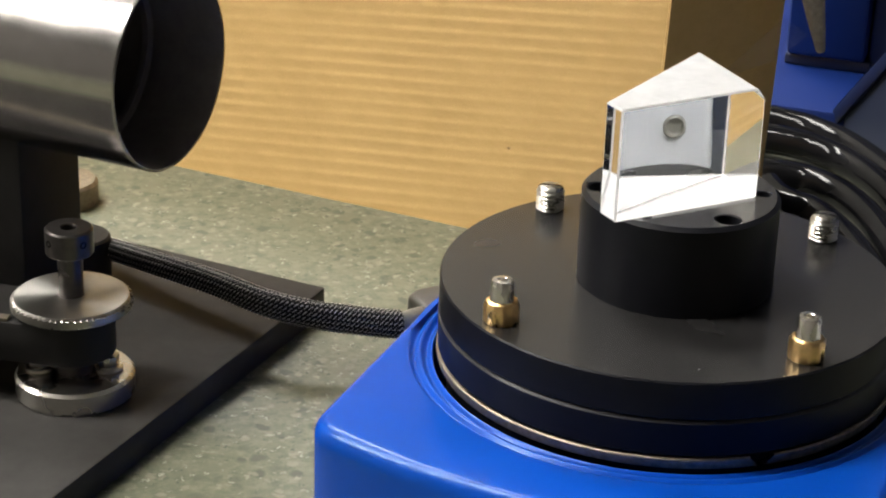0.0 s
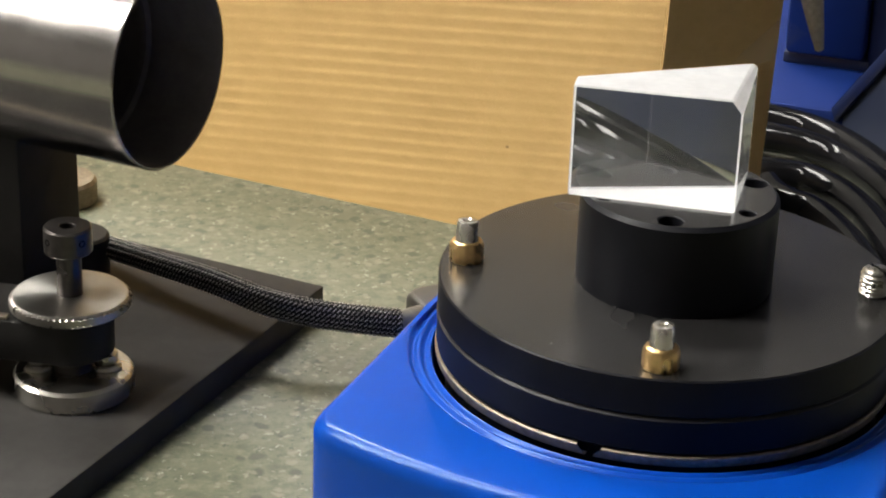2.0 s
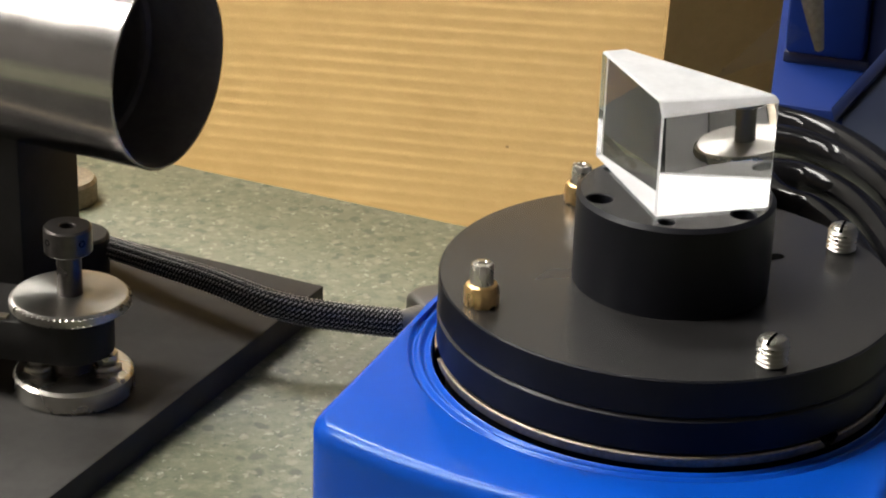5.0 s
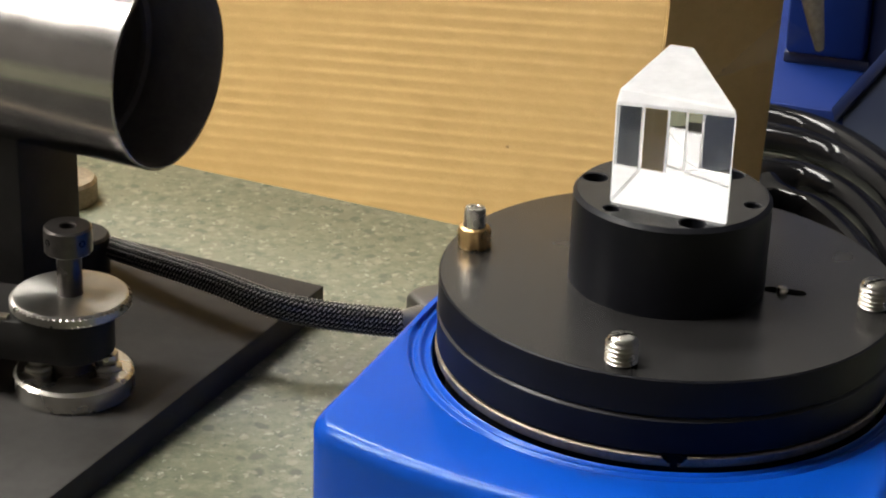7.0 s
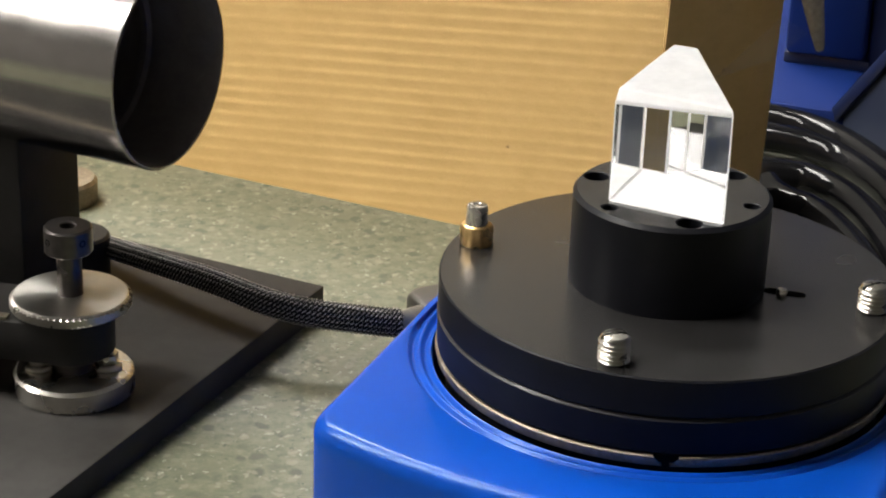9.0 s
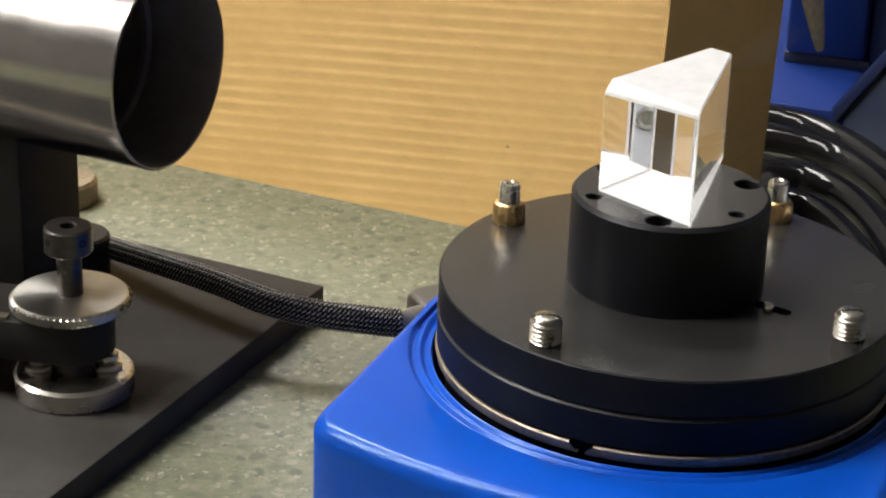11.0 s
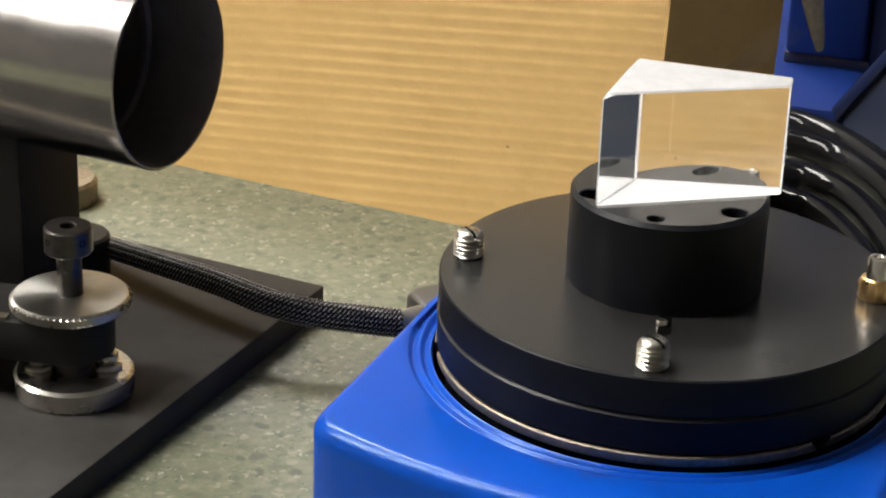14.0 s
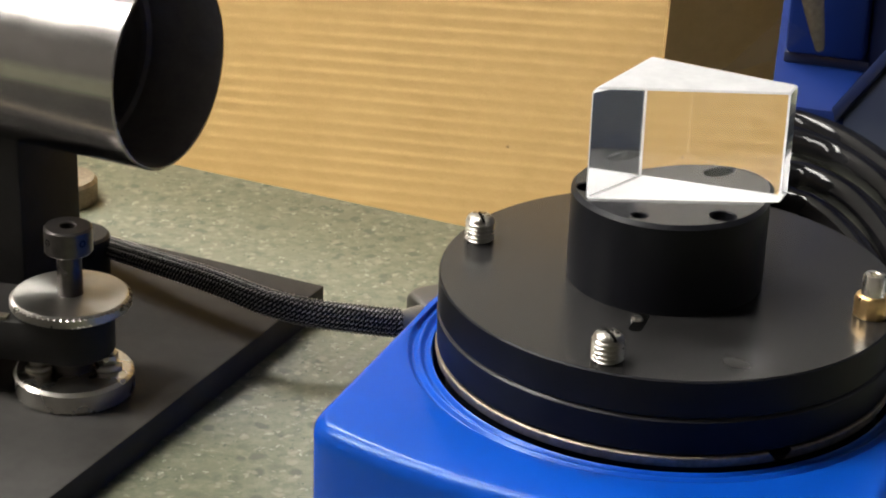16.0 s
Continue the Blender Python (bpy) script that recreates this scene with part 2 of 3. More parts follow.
def lathe(profile, n=96, wobble=None, bm=None, at=(0, 0), phase=0.0):
    """Turns (radius, height) pairs round the z axis; a radius of 0 closes the end."""
    bm = bm or bmesh.new()
    rings = []
    for k, (r, z) in enumerate(profile):
        if r <= 1e-9:
            rings.append([bm.verts.new((at[0], at[1], z))])
        else:
            ring = []
            for i in range(n):
                a = 2 * math.pi * i / n + phase
                rr = r + (wobble(k, i) if wobble else 0)
                ring.append(bm.verts.new((at[0] + rr * math.cos(a), at[1] + rr * math.sin(a), z)))
            rings.append(ring)
    for a, b in zip(rings, rings[1:]):
        if len(a) == 1 and len(b) == 1:
            continue
        for i in range(n):
            j = (i + 1) % n
            if len(a) == 1:
                bm.faces.new((a[0], b[i], b[j]))
            elif len(b) == 1:
                bm.faces.new((a[i], a[j], b[0]))
            else:
                bm.faces.new((a[i], a[j], b[j], b[i]))
    return bm


def slab(x0, y0, z0, x1, y1, z1, bevel=0.0, segs=2):
    bm = bmesh.new()
    bmesh.ops.create_cube(bm, size=1)
    for v in bm.verts:
        v.co = Vector(((x0 + x1) / 2 + v.co.x * (x1 - x0), (y0 + y1) / 2 + v.co.y * (y1 - y0), (z0 + z1) / 2 + v.co.z * (z1 - z0)))
    if bevel:
        bmesh.ops.bevel(bm, geom=bm.edges[:], offset=bevel, segments=segs, profile=0.5, affect="EDGES")
    return bm


def extrude_outline(points, z0, z1, bevel=0.0, segs=2):
    bm = bmesh.new()
    low = [bm.verts.new((x, y, z0)) for x, y in points]
    top = [bm.verts.new((x, y, z1)) for x, y in points]
    n = len(points)
    bm.faces.new(low[::-1])
    bm.faces.new(top)
    for i in range(n):
        bm.faces.new((low[i], low[(i + 1) % n], top[(i + 1) % n], top[i]))
    bmesh.ops.recalc_face_normals(bm, faces=bm.faces)
    if bevel:
        sharp = [e for e in bm.edges if e.calc_face_angle(0) > radians(30)]
        bmesh.ops.bevel(bm, geom=sharp, offset=bevel, segments=segs, profile=0.5, affect="EDGES")
    return bm


def smooth_path(points, steps):
    """Points along a smooth curve through the given ones."""
    pts = [Vector(p) for p in points]
    path = []
    for i in range(len(pts) - 1):
        p0, p1, p2, p3 = pts[max(0, i - 1)], pts[i], pts[i + 1], pts[min(len(pts) - 1, i + 2)]
        for s in range(steps):
            t = s / steps
            path.append(0.5 * ((2 * p1) + (p2 - p0) * t + (2 * p0 - 5 * p1 + 4 * p2 - p3) * t * t + (3 * p1 - p0 - 3 * p2 + p3) * t ** 3))
    path.append(pts[-1])
    return path


def braid(points, radius, count=14, pitch=0.0160, rise=0.00022, step=0.00024):
    """A plain-woven sleeve over two twisted cores: flat filaments of both hands, pale ones on top of one hand.
    Gives the core, the black filaments and the pale ones as three meshes."""
    rough = smooth_path(points, 40)
    path, gone = [rough[0]], 0.0
    for a, b in zip(rough, rough[1:]):
        gone += (b - a).length
        while gone >= step:
            gone -= step
            path.append(b - (b - a).normalized() * gone)
    frames = []
    for i, p in enumerate(path):
        d = (path[min(i + 3, len(path) - 1)] - path[max(i - 3, 0)]).normalized()
        side = d.cross(Vector((0, 0, 1))).normalized()
        frames.append((p, side, side.cross(d)))

    def spot(i, phi, lift):
        p, side, up = frames[i]
        twist = 2.1 * i * step / 0.06
        r = radius * (0.93 + 0.10 * math.cos(2 * (phi - 0.2) - twist)) + lift
        return p + r * (math.cos(phi) * side + math.sin(phi) * up)

    core, black, pale = bmesh.new(), bmesh.new(), bmesh.new()

    def ribbon(bm, phi_of, lift_of, half):
        last = None
        for i in range(len(frames)):
            phi, lift = phi_of(i), lift_of(i)
            row = [bm.verts.new(spot(i, phi + half * k, lift - (0.00007 if k else 0))) for k in (-1, 0, 1)]
            if last:
                for k in range(2):
                    bm.faces.new((last[k], last[k + 1], row[k + 1], row[k]))
            last = row

    last = None
    for i in range(0, len(frames), 4):
        row = [core.verts.new(spot(i, 2 * math.pi * k / 28, -0.00034)) for k in range(28)]
        if last:
            for k in range(28):
                core.faces.new((last[k], last[(k + 1) % 28], row[(k + 1) % 28], row[k]))
        last = row
    for hand in (1, -1):
        for n in range(count):
            def phi_of(i, hand=hand, n=n):
                return 2 * math.pi * (n / count + hand * i * step / pitch)

            def lift_of(i, hand=hand):
                return hand * rise * math.cos(2 * math.pi * count * i * step / pitch)
            ribbon(black, phi_of, lift_of, 0.13)
            if hand == 1:
                ribbon(pale, phi_of, lambda i, f=lift_of: f(i) + 0.00005, 0.044)
    return core, black, pale


def sweep(points, radius, n=20, steps=12, cap=True):
    """A tube along a smooth curve through points, with u along it in metres and v round it."""
    path = smooth_path(points, steps)
    bm = bmesh.new()
    uvl = bm.loops.layers.uv.new("UVMap")
    rings, along, length = [], [], 0.0
    for i, p in enumerate(path):
        if i:
            length += (p - path[i - 1]).length
        d = (path[min(i + 1, len(path) - 1)] - path[max(i - 1, 0)]).normalized()
        side = d.cross(Vector((0, 0, 1))).normalized()
        up = side.cross(d)
        rings.append([bm.verts.new(p + radius * (math.cos(2 * math.pi * k / n) * side + math.sin(2 * math.pi * k / n) * up)) for k in range(n)])
        along.append(length)
    for i in range(len(rings) - 1):
        for k in range(n):
            j = (k + 1) % n
            f = bm.faces.new((rings[i][k], rings[i][j], rings[i + 1][j], rings[i + 1][k]))
            for loop, (u, v) in zip(f.loops, ((along[i], k / n), (along[i], (k + 1) / n), (along[i + 1], (k + 1) / n), (along[i + 1], k / n))):
                loop[uvl].uv = (u, v)
    if cap:
        bm.faces.new(rings[0][::-1])
        bm.faces.new(rings[-1])
    return bm


def turned(x, y, deg):
    c, s = math.cos(radians(deg)), math.sin(radians(deg))
    return c * x - s * y, s * x + c * y


# ---- the room and the bench ----
def build_room():
    tagged(part("floor", slab(-3.0, -2.6, -1.0, 2.4, 1.6, -0.9), FLOOR), "grey vinyl laboratory floor", "floor", kind="structure")
    tagged(part("ceiling", slab(-3.0, -2.6, 1.75, 2.4, 1.6, 1.85), CEIL), "off-white painted ceiling", "ceiling", kind="structure")
    for nm, b in (("wall_north", (-3.1, 1.6, -1.0, 2.5, 1.7, 1.85)), ("wall_south", (-3.1, -2.7, -1.0, 2.5, -2.6, 1.85)),
                  ("wall_west", (-3.1, -2.6, -1.0, -3.0, 1.6, 1.85)), ("wall_east", (2.4, -2.6, -1.0, 2.5, 1.6, 1.85))):
        tagged(part(nm, slab(*b), WALL_PALE if nm == "wall_north" else WALL), "beige painted wall" if nm == "wall_north" else "grey painted wall", "wall", kind="structure")
    tagged(part("bench_top", slab(-1.6, -0.47, -0.04, 1.6, 1.2, 0.0, 0.004), BENCH),
           "speckled grey-green laminate bench top", "bench", kind="structure")
    tagged(part("bench_base", slab(-1.55, -0.39, -0.9, 1.55, 1.18, -0.0405), GREY_PLASTIC), "dark grey bench base under the top", "bench", kind="structure")
    first = None
    for x, y in ((-1.02, 0.08), (-2.33, -0.02), (-0.80, 1.25)):
        m = pose(x, y, 1.745)
        if first is None:
            first = empty("ceiling_light", m)
            part("frame", slab(-0.63, -0.20, -0.03, 0.63, 0.20, 0.004, 0.004), CEIL, first)
            part("diffuser", slab(-0.60, -0.17, -0.036, 0.60, 0.17, -0.031), LAMP, first, "glowing fluorescent diffuser")
            tagged(first, "white fluorescent ceiling light, switched on", "ceiling light", "ceiling lights")
        else:
            copy_thing(first, m)


# ---- the cardboard screen ----
def flute_sheet(width, height, pitch, tilt, depth, thick):
    """A corrugated sheet, x along it, z up, its face towards -y waved over the flutes."""
    bm = bmesh.new()

    def wave(a):
        return 0.8 * math.sin(a) + 0.35 * math.sin(2 * a + 0.6)

    nx, nz = max(2, int(width / 0.006)), int(height / (pitch / 10))
    rows = []
    for k in range(nz + 1):
        z = height * k / nz
        row = []
        for i in range(nx + 1):
            x = width * i / nx
            ph = 2 * math.pi * (z * math.cos(tilt) - x * math.sin(tilt)) / pitch
            w = noise.noise(Vector((x * 25, 0, z * 60)))
            y = depth * (0.6 + 0.5 * w) * wave(ph + 0.7 * noise.noise(Vector((x * 12, 4, z * 30)))) + 0.0004 * noise.noise(Vector((x * 9, 9, z * 9)))
            row.append(bm.verts.new((x, y, z)))
        rows.append(row)
    for k in range(nz):
        for i in range(nx):
            bm.faces.new((rows[k][i], rows[k][i + 1], rows[k + 1][i + 1], rows[k + 1][i]))
    b = [bm.verts.new((x, thick, z)) for x, z in ((0, 0), (width, 0), (width, height), (0, height))]
    bm.faces.new(b[::-1])
    bm.faces.new([rows[0][i] for i in range(nx, -1, -1)] + [b[0], b[1]])
    bm.faces.new(rows[nz] + [b[2], b[3]])
    bm.faces.new([r[0] for r in rows] + [b[3], b[0]])
    bm.faces.new([r[nx] for r in rows[::-1]] + [b[1], b[2]])
    return bm


def build_card():
    card = empty("cardboard_screen", pose(0.0113, 0.1177, 0, 0, 0, -27.4) @ pose(0, 0, 0, -7, 0, 0))
    p = part("main_panel", flute_sheet(0.30, 0.105, 0.0037, radians(5.5), 0.00011, 0.003), CARD, card, sharp=70)
    p.matrix_basis = pose(-0.30, 0, 0)
    p2 = part("folded_flap", flute_sheet(0.0540, 0.105, 0.0037, radians(5.5), 0.00003, 0.003), CARD, card, "shaded flap folded back", sharp=70)
    p2.matrix_basis = pose(0.0005, 0, 0, 0, 0, 71.5)
    # clear tape hanging over the flap's edge
    bm = bmesh.new()
    vs = [bm.verts.new(p) for p in ((0.0290, 0.1270, 0.0509), (0.0490, 0.1350, 0.0671), (0.0566, 0.1380, 0.0612), (0.0471, 0.1345, 0.0548))]
    bm.faces.new(vs)
    r = bmesh.ops.extrude_face_region(bm, geom=bm.faces[:])
    bmesh.ops.translate(bm, verts=[v for v in r["geom"] if isinstance(v, bmesh.types.BMVert)], vec=(0.00003, -0.00006, 0))
    tp = part("tape", bm, FILM, card, "clear sticky tape")
    tp.matrix_parent_inverse = card.matrix_world.inverted()
    tagged(card, "brown corrugated cardboard screen standing on the bench", "cardboard")


build_room()
build_card()


# ---- the collimator stand ----
TUBE_AT = (-0.1108, 0.0448, 0.080)


def build_plate():
    # one corner on the bench near the turntable, edges along and across the tube
    bm = slab(-0.26, -0.24, 0, 0, 0, 0.008, 0.0007)
    ob = part("base_plate", bm, PLATE)
    ob.matrix_world = pose(-0.0755, 0.0836, 0, 0, 0, -27.6)
    tagged(ob, "black oxide steel base plate lying on the bench", "plate")


def build_tube():
    thing = empty("collimator", Matrix.Translation(TUBE_AT) @ pose(0, 0, 0, 0, 0, -28.2))
    R, L = 0.0237, 0.17
    bm = lathe([(0.0230, 0.0), (R - 0.0003, 0.0), (R, 0.0003), (R, L)], 160)
    bmesh.ops.rotate(bm, verts=bm.verts, matrix=Euler((0, radians(-90), 0)).to_matrix())
    part("barrel", bm, TUBE, thing, "brushed steel barrel")
    bm = lathe([(0.0230, 0.0002), (0.0224, 0.0012), (0.0223, 0.0195), (0.0207, 0.0200), (0.0205, 0.0215), (0.0221, 0.0220),
                (0.0221, 0.06), (0.0, 0.06)], 128)
    bmesh.ops.rotate(bm, verts=bm.verts, matrix=Euler((0, radians(-90), 0)).to_matrix())
    part("bore", bm, BORE, thing, "matt black inside of the barrel")
    bm = lathe([(R + 0.00005, L), (0.0, L)], 96)
    bmesh.ops.rotate(bm, verts=bm.verts, matrix=Euler((0, radians(-90), 0)).to_matrix())
    part("end_cap", bm, BORE, thing)
    part("post", slab(-0.100, -0.012, -0.0719, -0.0352, 0.012, -0.0200, 0.0008), POST, thing, "black post under the barrel")
    tagged(thing, "brushed steel collimator tube on a black post", "collimator")


def knurl(r, z0, z1, n=120):
    """A knurled rim: rows of small pyramids, each row half a step on."""
    rows = 3
    prof = [(r - 0.0010, z0), (r - 0.0004, z0)] + [(r - 0.0004, z0 + (z1 - z0) * (k + 0.5) / rows) for k in range(rows)] + [(r - 0.0004, z1), (r - 0.0010, z1)]
    return lathe(prof, n, lambda k, i: 0.0010 if 2 <= k < 2 + rows and (i + k) % 2 == 0 else 0.0)


def build_adjuster():
    """The levelling column on the base plate."""
    thing = empty("levelling_column", pose(-0.1330, 0.0251, 0.008, 0, 0, -26))
    part("base", lathe([(0, 0), (0.0134, 0), (0.0139, 0.0004), (0.0139, 0.0046), (0.0132, 0.0054), (0.0, 0.0055)], 96), STEEL, thing, "turned steel foot")
    bolt = None
    for x, y in ((-0.0071, -0.0036), (0.0067, 0.0036)):
        m = pose(x, y, 0.0055, 0, 0, 17 if bolt is None else 48)
        if bolt is None:
            bolt = part("washer", lathe([(0, 0), (0.0034, 0), (0.0036, 0.0003), (0.0036, 0.0009), (0.0033, 0.0012), (0, 0.0012)], 40), STEEL, thing)
            hexo = [(0.0029 * math.cos(radians(60 * k)), 0.0029 * math.sin(radians(60 * k))) for k in range(6)]
            part("bolt_head", extrude_outline(hexo, 0.0012, 0.0036, 0.00025), SCREW, bolt, "hexagonal bolt head")
            bolt.matrix_basis = m
        else:
            o = bolt.copy()
            scene.collection.objects.link(o)
            o.matrix_basis = m
            for c in bolt.children:
                c2 = c.copy()
                scene.collection.objects.link(c2)
                c2.parent = o
    part("stem", lathe([(0.0046, 0.0055), (0.0046, 0.0104)], 40), DARK_STEEL, thing)
    # lever: rounded end round the column, running back along the tube
    out = [(0.0098 * math.cos(radians(a)), 0.0098 * math.sin(radians(a))) for a in range(-90, 91, 10)] + [(-0.075, 0.0098), (-0.075, -0.0098)]
    lever = part("lever", extrude_outline(out, 0.0103, 0.0203, 0.0006), POST, thing, "black lever arm")
    lever.matrix_basis = pose(0, 0, 0, 0, 0, 12)
    part("shim", slab(-0.075, -0.0094, 0.0203, -0.0120, -0.0070, 0.0211, 0.0002), ALU, lever, "bright metal strip on the lever")
    wheel = part("wheel", lathe([(0, 0.0223), (0.0126, 0.0223), (0.0126, 0.0243), (0.0124, 0.02445), (0, 0.0246)], 128), STEEL_FACE, thing, "bright faced steel wheel")
    part("knurled_rim", knurl(0.0134, 0.0216, 0.0241), KNURL, wheel, "knurled steel rim", sharp=4)
    part("rim_edge", lathe([(0.0124, 0.02445), (0.0130, 0.0244), (0.0132, 0.0241)], 128), STEEL_FACE, wheel)
    part("spindle", lathe([(0.0031, 0.0243), (0.0029, 0.0247)] + [(0.0029 - (0.00005 if i % 2 else 0), 0.0242 + 0.00020 * i) for i in range(30)]
                          + [(0.0029, 0.0366)], 48), DARK_STEEL, thing, "threaded spindle")
    collar = part("collar", lathe([(0.0030, 0.0350), (0.0052, 0.0350), (0.0055, 0.0353), (0.0055, 0.0408), (0.0051, 0.0413), (0.0020, 0.0413), (0.0018, 0.0410), (0.0018, 0.0370),
                          (0, 0.0370)], 64), DARK_STEEL, thing, "blackened collar with a socket")
    # grub screws black all over, the shade of their holes put into the colour
    for az in (-22, -113):
        o = part("grub_screw", lathe([(0.0008, -0.0004), (0.0008, 0.00006), (0.0006, 0.0001), (0.0005, -0.0003), (0, -0.0003)], 20), RECESS_SHADE, collar, "recessed grub screw")
        o.matrix_basis = pose(0.0055 * math.cos(radians(az)), 0.0055 * math.sin(radians(az)), 0.0385, 0, 90, az)
    tagged(thing, "steel levelling column with knurled wheel on the plate", "adjuster")


def build_cable():
    thing = empty("cable_outlet", pose(-0.1390, 0.0905, 0.008))
    part("barrel", lathe([(0, 0), (0.0076, 0), (0.0076, 0.0104), (0.0070, 0.0110), (0, 0.0110)], 72), POST, thing)
    tagged(thing, "round black cable outlet on the base plate", "outlet")
    pts = [(-0.1388, 0.0984, 0.0135), (-0.1323, 0.0930, 0.0140), (-0.1178, 0.0786, 0.0160), (-0.1026, 0.0655, 0.0170), (-0.0924, 0.0565, 0.0170), (-0.0853, 0.0525, 0.0165),
           (-0.0770, 0.0507, 0.0155), (-0.0673, 0.0512, 0.0140), (-0.0589, 0.0525, 0.0125), (-0.0565, 0.0532, 0.0122)]
    core, black, pale = braid(pts, 0.0034)
    cab = part("braided_cable", core, YARN, sharp=80)
    tagged(part("sleeve_weave", black, YARN, cab, sharp=80), "black filaments of the woven sleeve", kind="stuff")
    tagged(part("pale_weave", pale, PALE_YARN, cab, sharp=80), "pale filaments woven into the sleeve", kind="stuff")
    part("end_sleeve", sweep([(-0.0575, 0.0529, 0.0123), (-0.0550, 0.0545, 0.0118), (-0.0520, 0.0585, 0.0110), (-0.0470, 0.0635, 0.0095)], 0.0031, 24, 8), SHRINK, cab, "milky heat-shrink end")
    tagged(cab, "black braided cable with white flecks above the plate", "cable")
    plug = part("connector", extrude_outline([(-0.014, -0.008), (-0.010, -0.0105), (0.012, -0.0105), (0.012, 0.0105), (-0.010, 0.0105), (-0.014, 0.008)], 0, 0.014, 0.002, 3),
                GREY_PLASTIC)
    plug.matrix_world = pose(-0.0390, 0.0660, 0, 0, 0, 25)
    tagged(plug, "dark grey plastic connector on the bench", "connector")


def build_far_foot():
    thing = empty("round_foot", pose(-0.1525, 0.1580, 0))
    part("disc", lathe([(0, 0), (0.0096, 0), (0.0100, 0.0004), (0.0100, 0.0062), (0.0092, 0.0072), (0, 0.0073)], 72), ALU, thing, "dull steel disc")
    part("stud", lathe([(0.0032, 0.0073), (0.0032, 0.0120), (0.0028, 0.0126), (0, 0.0126)], 32), DARK_STEEL, thing)
    tagged(thing, "small round steel foot on the bench", "foot")


build_plate()
build_tube()
build_adjuster()
build_cable()
build_far_foot()


# ---- the rotary stage ----
def stage_outline(inset):
    """Bowed front, straight sides, rounded corners; the same count of points for every inset."""
    rad = 0.009
    core = [(u, 0.073 - rad - u * u / 0.27) for u in [-0.0494 + 0.0988 * i / 48 for i in range(49)]]
    core += [(0.0494, w) for w in [0.053 - 0.003 * i for i in range(35)]]
    core += [(u, -0.049) for u in [0.0494 - 0.0988 * i / 12 for i in range(13)]]
    core += [(-0.0494, w) for w in [-0.049 + 0.003 * i for i in range(35)]]
    core = [c for i, c in enumerate(core) if (Vector(c) - Vector(core[i - 1])).length > 1e-6]
    n, pts = len(core), []
    for i in range(n):
        p, q, r = (Vector(core[k % n]) for k in (i - 1, i, i + 1))
        def nrm(a, b):
            d = b - a
            return math.atan2(d.x, -d.y)
        a0, a1 = nrm(p, q), nrm(q, r)
        d = (a1 - a0 + math.pi) % (2 * math.pi) - math.pi
        for s in ((0, 0.25, 0.5, 0.75, 1) if abs(d) > 0.3 else (0.5,)):
            a = a0 + d * s
            nx, ny = math.cos(a), math.sin(a)
            pts.append((q.x + nx * (rad - inset), q.y + ny * (rad - inset)))
    # front is at +w: turn it to face the camera
    ang = radians(65.8)
    ex, fx = (math.sin(ang), -math.cos(ang)), (-math.cos(ang), -math.sin(ang))
    return [(u * ex[0] + w * fx[0], u * ex[1] + w * fx[1]) for u, w in pts]


def build_stage():
    thing = empty("rotary_stage", pose(0, 0, 0))
    bm = bmesh.new()
    rings = []
    bevel = [(0.0031 * (1 - math.cos(radians(a))), 0.0268 + 0.0042 * math.sin(radians(a))) for a in range(0, 91, 10)]
    for inset, z in [(0.0, 0.0)] + bevel:
        rings.append([bm.verts.new((x, y, z)) for x, y in stage_outline(inset)])
    angles = [math.atan2(v.co.y, v.co.x) for v in rings[-1]]
    for r, z in ((0.0567, 0.0310), (0.0563, 0.0309), (0.0559, 0.0304), (0.0555, 0.0298), (0.0551, 0.0296), (0.0547, 0.0298), (0.0543, 0.0304), (0.0539, 0.0306), (0.0535, 0.0305),
                 (0.0531, 0.0299), (0.0527, 0.0293), (0.0523, 0.0292), (0.0519, 0.0296), (0.0516, 0.0301), (0.0512, 0.0302), (0.05085, 0.0297), (0.0508, 0.0150)):
        rings.append([bm.verts.new((r * math.cos(a), r * math.sin(a), z)) for a in angles])
    n = len(angles)
    for a, b in zip(rings, rings[1:]):
        for i in range(n):
            bm.faces.new((a[i], a[(i + 1) % n], b[(i + 1) % n], b[i]))
    part("housing", bm, BLUE, thing, "blue painted cast housing", sharp=60)
    part("well_floor", lathe([(0.0508, 0.0152), (0, 0.0152)], 96), POST, thing)
    tagged(thing, "blue painted rotary stage housing on the bench", "rotary stage")


def chamfered_disc(r, z0, z1, ch, n=192):
    return lathe([(0, z0), (r - ch, z0), (r, z0 + ch), (r, z1 - ch), (r - ch, z1), (0, z1)], n)


